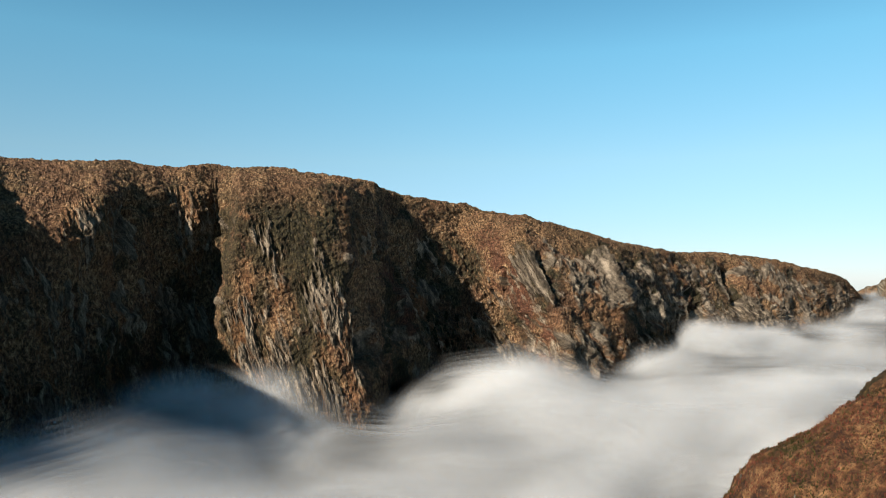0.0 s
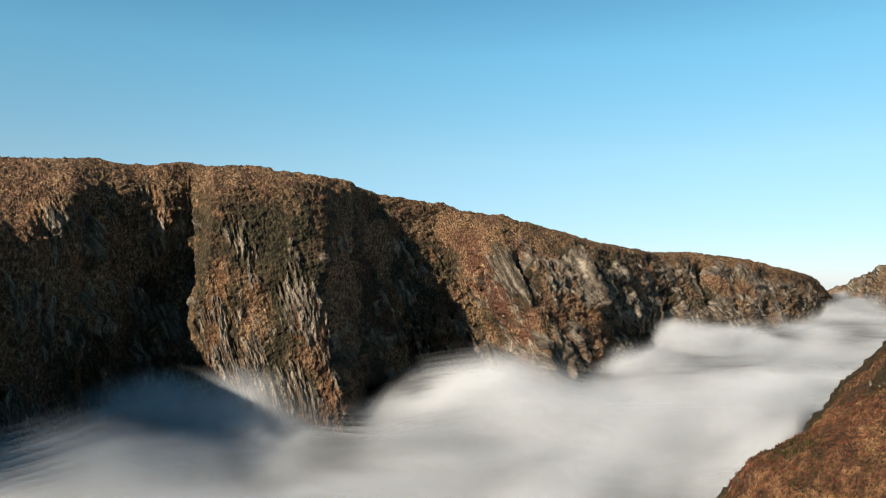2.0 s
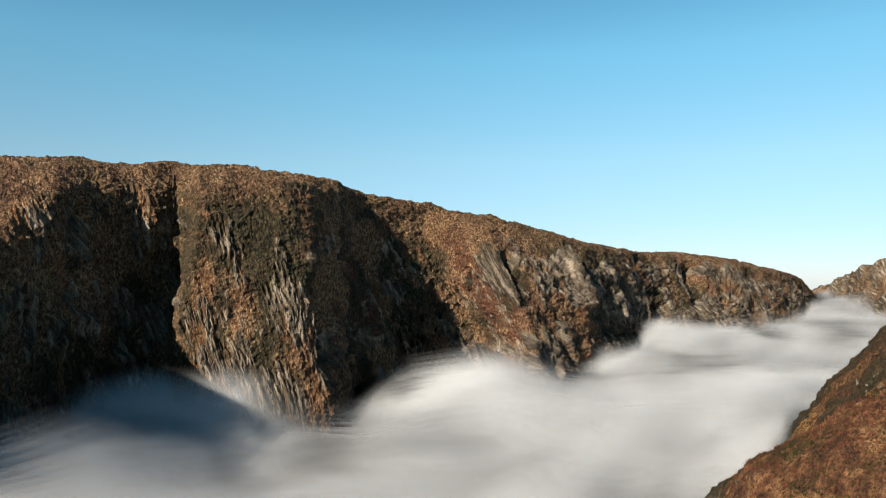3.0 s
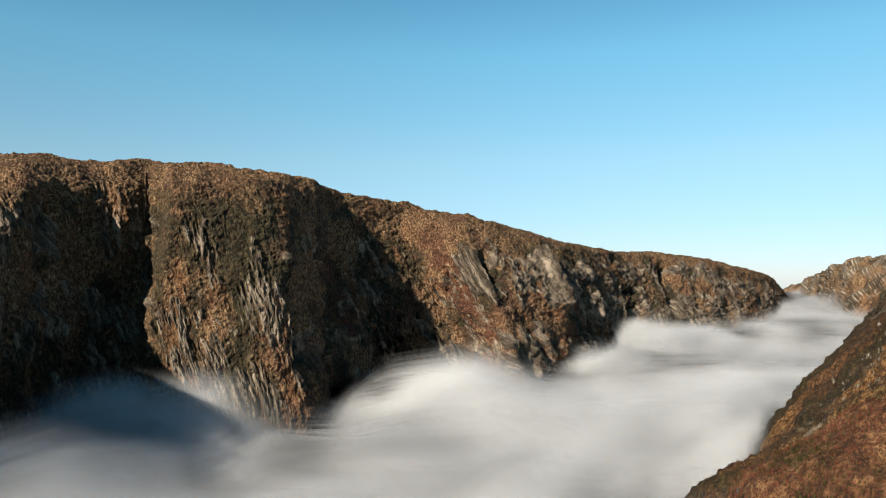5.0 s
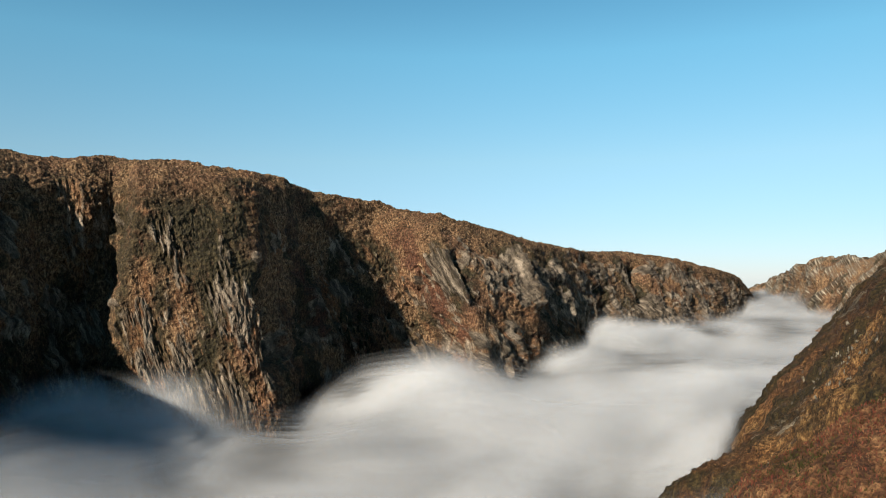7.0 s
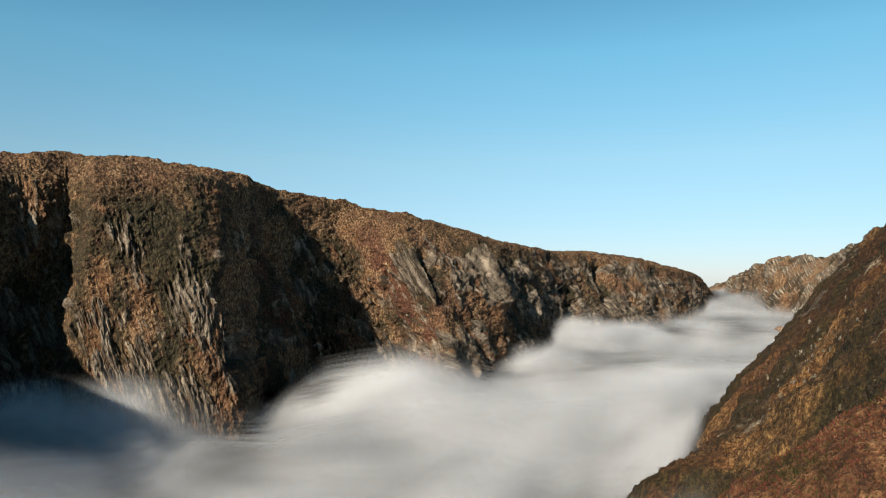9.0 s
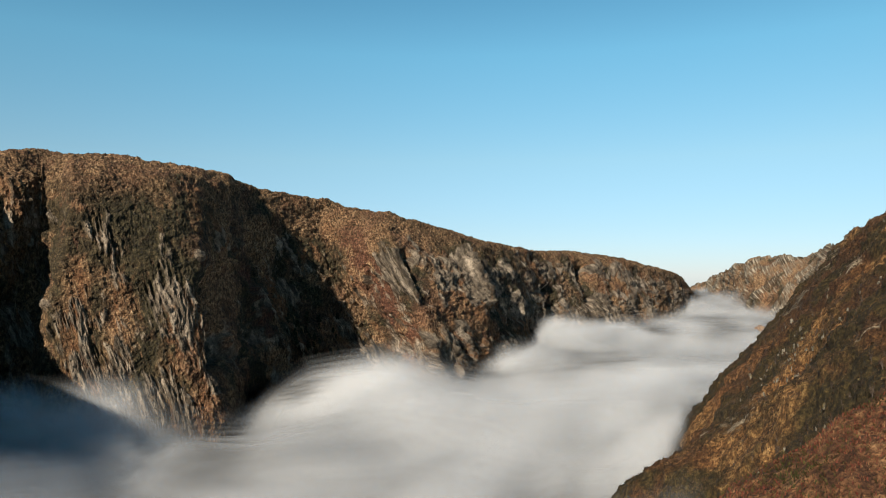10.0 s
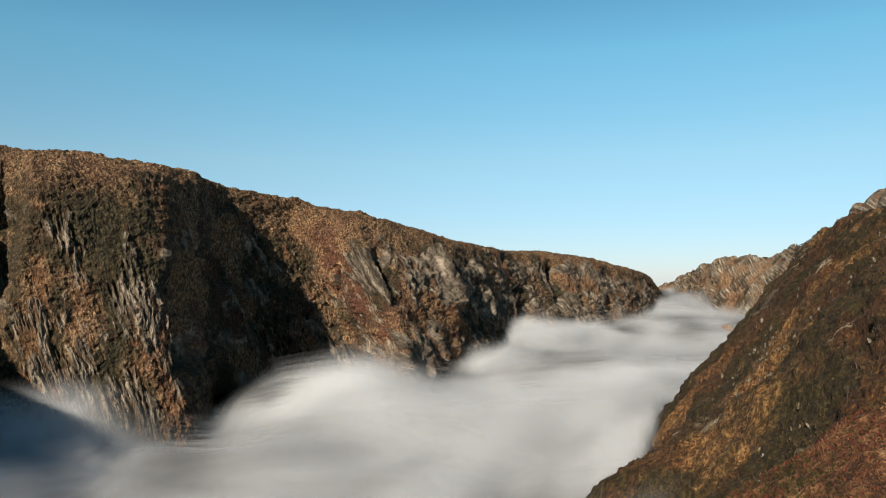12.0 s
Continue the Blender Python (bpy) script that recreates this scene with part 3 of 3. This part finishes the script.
def clumps(name, places, size, material, rnd, label):
    """Low rounded tussocks: each an uneven five-sided mound."""
    n = len(places)
    ang = np.arange(5) * 2 * math.pi / 5 + rnd.rand(n, 1) * 6.28 + rnd.uniform(-0.4, 0.4, (n, 5))
    r = size[:, None] * rnd.uniform(0.55, 1.15, (n, 5))
    ring = places[:, None, :] + np.stack([r * np.cos(ang), 0.8 * r * np.sin(ang), -0.45 * size[:, None] + 0 * r], -1)
    top = places + np.stack([rnd.normal(0, 0.2, n), rnd.normal(0, 0.2, n), rnd.uniform(0.5, 1.1, n)], -1) * size[:, None]
    V = np.concatenate([ring, top[:, None, :]], 1).reshape(-1, 3)
    b = (np.arange(n) * 6)[:, None]
    F = np.stack([np.stack([b[:, 0] + i, b[:, 0] + (i + 1) % 5, b[:, 0] + 5], -1) for i in range(5)], 1).reshape(-1, 3)
    me = bpy.data.meshes.new(name)
    me.vertices.add(len(V))
    me.vertices.foreach_set("co", V.reshape(-1).astype(np.float32))
    me.loops.add(F.size)
    me.loops.foreach_set("vertex_index", F.reshape(-1).astype(np.int32))
    me.polygons.add(len(F))
    me.polygons.foreach_set("loop_start", np.arange(0, F.size, 3, dtype=np.int32))
    me.polygons.foreach_set("use_smooth", np.full(len(F), True))
    me.update(calc_edges=True)
    me.materials.append(material)
    return tagged(new(name, me), label, "grass", kind="stuff")


def plant_wall():
    rnd = np.random.RandomState(8)
    seen = (WALL_TAU[None, :-1] > -0.66) & (WALL[:-1, :-1, 2] > -12) & (np.arange(len(WALL) - 1)[:, None] < 408)
    dist = WALL[:-1, :-1, 1]
    for name, mat, many, small, large, want, label in (
            ("dead_grass", MAT_TUSSOCK, 9000, 0.35, 0.9, 0.92 - WALL_FACE[:-1, :-1], "straw and rust tussocks of dead moor grass on the valley wall"),
            ("cliff_heather", MAT_DARK, 10000, 0.4, 1.1, 0.95 - 0.85 * WALL_FACE[:-1, :-1], "dark olive heather clumps on the valley wall")):
        ii, jj = np.nonzero(seen)
        wt = np.maximum(want[ii, jj], 0) * np.clip(dist[ii, jj] / 600, 0.5, 1.5)
        pick = rnd.choice(len(ii), many, p=wt / wt.sum())
        size = rnd.uniform(small, large, many) * np.clip(dist[ii[pick], jj[pick]] / 550, 0.8, 1.8)
        clumps(name, on_grid(WALL, ii[pick], jj[pick], rnd), size, mat, rnd, label)


plant_wall()


def tube(points, radii, sides=5):
    """A tapered stem along the points."""
    V, F = [], []
    for i, (p, r) in enumerate(zip(points, radii)):
        for a in range(sides):
            t = 2 * math.pi * a / sides
            V.append((p[0] + r * math.cos(t), p[1] + r * math.sin(t), p[2]))
        if i:
            b = (i - 1) * sides
            F += [(b + a, b + (a + 1) % sides, b + sides + (a + 1) % sides, b + sides + a) for a in range(sides)]
    return V, F


def bare_birch(seed, height):
    """A leafless mountain birch: a leaning trunk with forked limbs, and a loose crown of twigs."""
    rnd = np.random.RandomState(seed)
    tree = new("birch_tree", None)
    lean = rnd.normal(0, 0.13, 2)
    stems = []
    for _ in range(4):
        lx, ly = lean + rnd.normal(0, 0.22, 2)
        top = height * rnd.uniform(0.7, 1.0)
        stems.append([(lx * top * t ** 1.3, ly * top * t ** 1.3, top * 0.95 * t - 0.5 * (t == 0)) for t in np.linspace(0, 1, 6)])
    limbs = []
    for n in range(8):
        t = rnd.uniform(0.25, 0.85)
        stem = stems[n % 4]
        a, ln = rnd.uniform(0, 6.28), height * rnd.uniform(0.18, 0.36)
        b = np.array(stem[int(t * 5)]) 
        limbs.append([tuple(b + np.array([math.cos(a) * ln * 0.55 * s, math.sin(a) * ln * 0.55 * s, ln * 0.85 * s ** 1.2])) for s in (0, 0.35, 0.7, 1.0)])
    for stem in stems:
        V, F = tube(stem, np.linspace(0.055, 0.018, 6) * height / 4)
        part("trunk", raw_mesh("trunk", V, F, MAT_BARK, True), tree, "thin pale leaning birch stem")
    for limb in limbs:
        V, F = tube(limb, np.linspace(0.035, 0.012, 4) * height / 4, 4)
        part("limb", raw_mesh("limb", V, F, MAT_BARK, True), tree)
    V, F = [], []
    for limb in limbs + stems:
        for _ in range(34):
            t = rnd.uniform(0.35, 1.0) * (len(limb) - 1)
            i = min(int(t), len(limb) - 2)
            b = np.array(limb[i]) * (1 - (t - i)) + np.array(limb[i + 1]) * (t - i)
            dvec = rnd.normal(0, 1, 3) * [1, 1, 0.5] + [0, 0, 0.8]
            dvec *= height * rnd.uniform(0.06, 0.17) / np.linalg.norm(dvec)
            sd = np.cross(dvec, rnd.normal(0, 1, 3))
            sd *= 0.03 / np.linalg.norm(sd)
            k0 = len(V)
            V += [b + sd, b - sd, b + dvec]
            F.append((k0, k0 + 1, k0 + 2))
    part("crown", raw_mesh("crown", V, F, MAT_TWIG), tree, "loose crown of bare purple-brown twigs")
    return tagged(tree, "small leafless birch on the steep heather slope", "tree", "birches on the slope")


def evergreen(seed, height):
    """A stunted conifer on a ledge: trunk and a ragged crown of needle clumps."""
    rnd = np.random.RandomState(seed)
    tree = new("ledge_tree", None)
    V, F = tube([(0, 0, -0.4), (0.05 * height, 0, height * 0.5), (0.02 * height, 0.03 * height, height * 0.95)], [0.035 * height, 0.022 * height, 0.006 * height])
    part("trunk", raw_mesh("trunk", V, F, MAT_BARK, True), tree)
    V, F = [], []
    for _ in range(210):
        t = rnd.uniform(0.12, 1.0)
        rad = height * 0.34 * (1.05 - t) ** 0.7 * math.sqrt(rnd.rand()) * rnd.uniform(0.6, 1.25)
        a = rnd.uniform(0, 6.28)
        c = np.array([rad * math.cos(a), rad * math.sin(a), height * t])
        k0 = len(V)
        size = height * rnd.uniform(0.05, 0.10)
        V += [c + rnd.normal(0, size, 3) for _ in range(3)]
        F.append((k0, k0 + 1, k0 + 2))
    part("crown", raw_mesh("crown", V, F, MAT_LEAF), tree, "ragged dark green crown")
    return tagged(tree, "stunted dark green tree on a shaded cliff ledge", "tree", "trees on the cliff")


def stone(seed):
    """A frost-split outcrop: an angular block with steps and cracks."""
    rnd = np.random.RandomState(seed)
    bm = bmesh.new()
    bmesh.ops.create_icosphere(bm, subdivisions=3, radius=1.0)
    co = np.array([v.co[:] for v in bm.verts])
    cuts = rnd.normal(0, 1, (9, 3))
    cuts /= np.linalg.norm(cuts, axis=1)[:, None]
    for c in cuts:                                   # flat broken faces
        h = rnd.uniform(0.28, 0.6)
        over = np.maximum(0, co @ c - h)
        co = co - over[:, None] * c * 0.92
    co = co * (1 + 0.12 * fbm(co[:, 0] * 2.5 + seed, co[:, 1] * 2.5, co[:, 2] * 2.5, 3)[:, None])
    co = co * [1.0, 0.75, 0.8]
    for v, p in zip(bm.verts, co):
        v.co = p
    me = bpy.data.meshes.new("rock_outcrop")
    bm.to_mesh(me)
    bm.free()
    me.materials.append(MAT_STONE)
    return me


def ground_at(x, y):
    """Height of the near slope's mesh at the nearest grid place."""
    r, a = math.hypot(x, y), math.atan2(x, y)
    i, j = int(np.argmin(np.abs(SLOPE_R[:, 0] - r))), int(np.argmin(np.abs(SLOPE_A[0] - a)))
    return SLOPE[i, j, 2]


def scatter():
    rnd = np.random.RandomState(11)
    birches = [bare_birch(40 + i, 4.0) for i in range(6)]
    deg = np.degrees(SLOPE_A[0])
    placed = 0
    while placed < 300:
        az, r = rnd.uniform(30, 50), rnd.uniform(140, 400)
        x, y = r * math.sin(radians(az)), r * math.cos(radians(az))
        z = ground_at(x, y)
        thicket = float(perlin(np.array(x / 55), np.array(y / 55), np.array(1.5)))
        if not (8 < z < 95) or thicket < rnd.uniform(-0.2, 0.5):
            continue
        size = rnd.uniform(0.5, 1.05)
        m = Matrix.Translation((x, y, z - 0.25)) @ Matrix.Rotation(rnd.uniform(0, 6.28), 4, 'Z') @ Matrix.Scale(size, 4)
        src = birches[placed % 6]
        if placed < 6:
            src.matrix_basis = m
        else:
            copy_thing(src, m)
        placed += 1
    greens = [evergreen(70 + i, 6.0) for i in range(4)]
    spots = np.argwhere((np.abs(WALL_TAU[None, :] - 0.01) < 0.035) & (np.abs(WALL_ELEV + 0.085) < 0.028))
    for i in range(34):
        a, b = spots[rnd.randint(len(spots))]
        p = WALL[a, b]
        m = Matrix.Translation((p[0], p[1] - 0.3, p[2] - 0.4)) @ Matrix.Rotation(rnd.uniform(0, 6.28), 4, 'Z') @ Matrix.Scale(rnd.uniform(0.6, 1.2), 4)
        if i < 4:
            greens[i].matrix_basis = m
        else:
            copy_thing(greens[i % 4], m)
    stones = [stone(5 + i) for i in range(8)]
    # pale outcrops: a strip along the upper slope, a group at half height, and strays
    spots = []
    for _ in range(34):
        f = rnd.rand()
        spots.append((38.0 + 5.0 * f + rnd.normal(0, 0.5), 400 - 70 * f + rnd.normal(0, 18), rnd.uniform(0.5, 1.5)))
    for _ in range(95):
        spots.append((rnd.normal(35.0, 1.6), rnd.normal(320, 30), rnd.uniform(0.4, 1.4)))
    for _ in range(130):
        spots.append((rnd.uniform(31, 48), rnd.uniform(170, 430), rnd.uniform(0.35, 1.1)))
    for _ in range(14):
        spots.append((rnd.uniform(22, 42), rnd.uniform(68, 95), rnd.uniform(0.25, 0.6)))
    tip = stones[3].copy()
    tip.materials[0] = MAT_SLOPE
    islet = new("rock_islet", tip)
    islet.matrix_basis = Matrix.Translation((25.7 * U, 36.8 * U, -2.0)) @ Matrix.Rotation(-0.5, 4, 'Z') @ Matrix.Rotation(0.35, 4, 'Y') @ Matrix.Diagonal((24, 7, 9, 1))
    tagged(islet, "dark rock tip rising out of the fog", "rock")
    n = 0
    for az, r, size in spots:
        x, y = r * math.sin(radians(az)), r * math.cos(radians(az))
        z = ground_at(x, y)
        if z < -4:
            continue
        ob = new("rock_outcrop", stones[n % 8])
        ob.matrix_basis = Matrix.Translation((x, y, z - 0.25 * size)) @ Matrix.Rotation(rnd.uniform(0, 6.28), 4, 'Z') @ Matrix.Rotation(rnd.uniform(-0.5, 0.5), 4, 'Y') @ Matrix.Diagonal((size * rnd.uniform(0.6, 1.0), size * rnd.uniform(0.4, 0.7), size * rnd.uniform(1.3, 2.4), 1))
        tagged(ob, "pale lichen-grey rock outcrop in brown heather", "rock", "outcrops on the slope")
        n += 1


scatter()
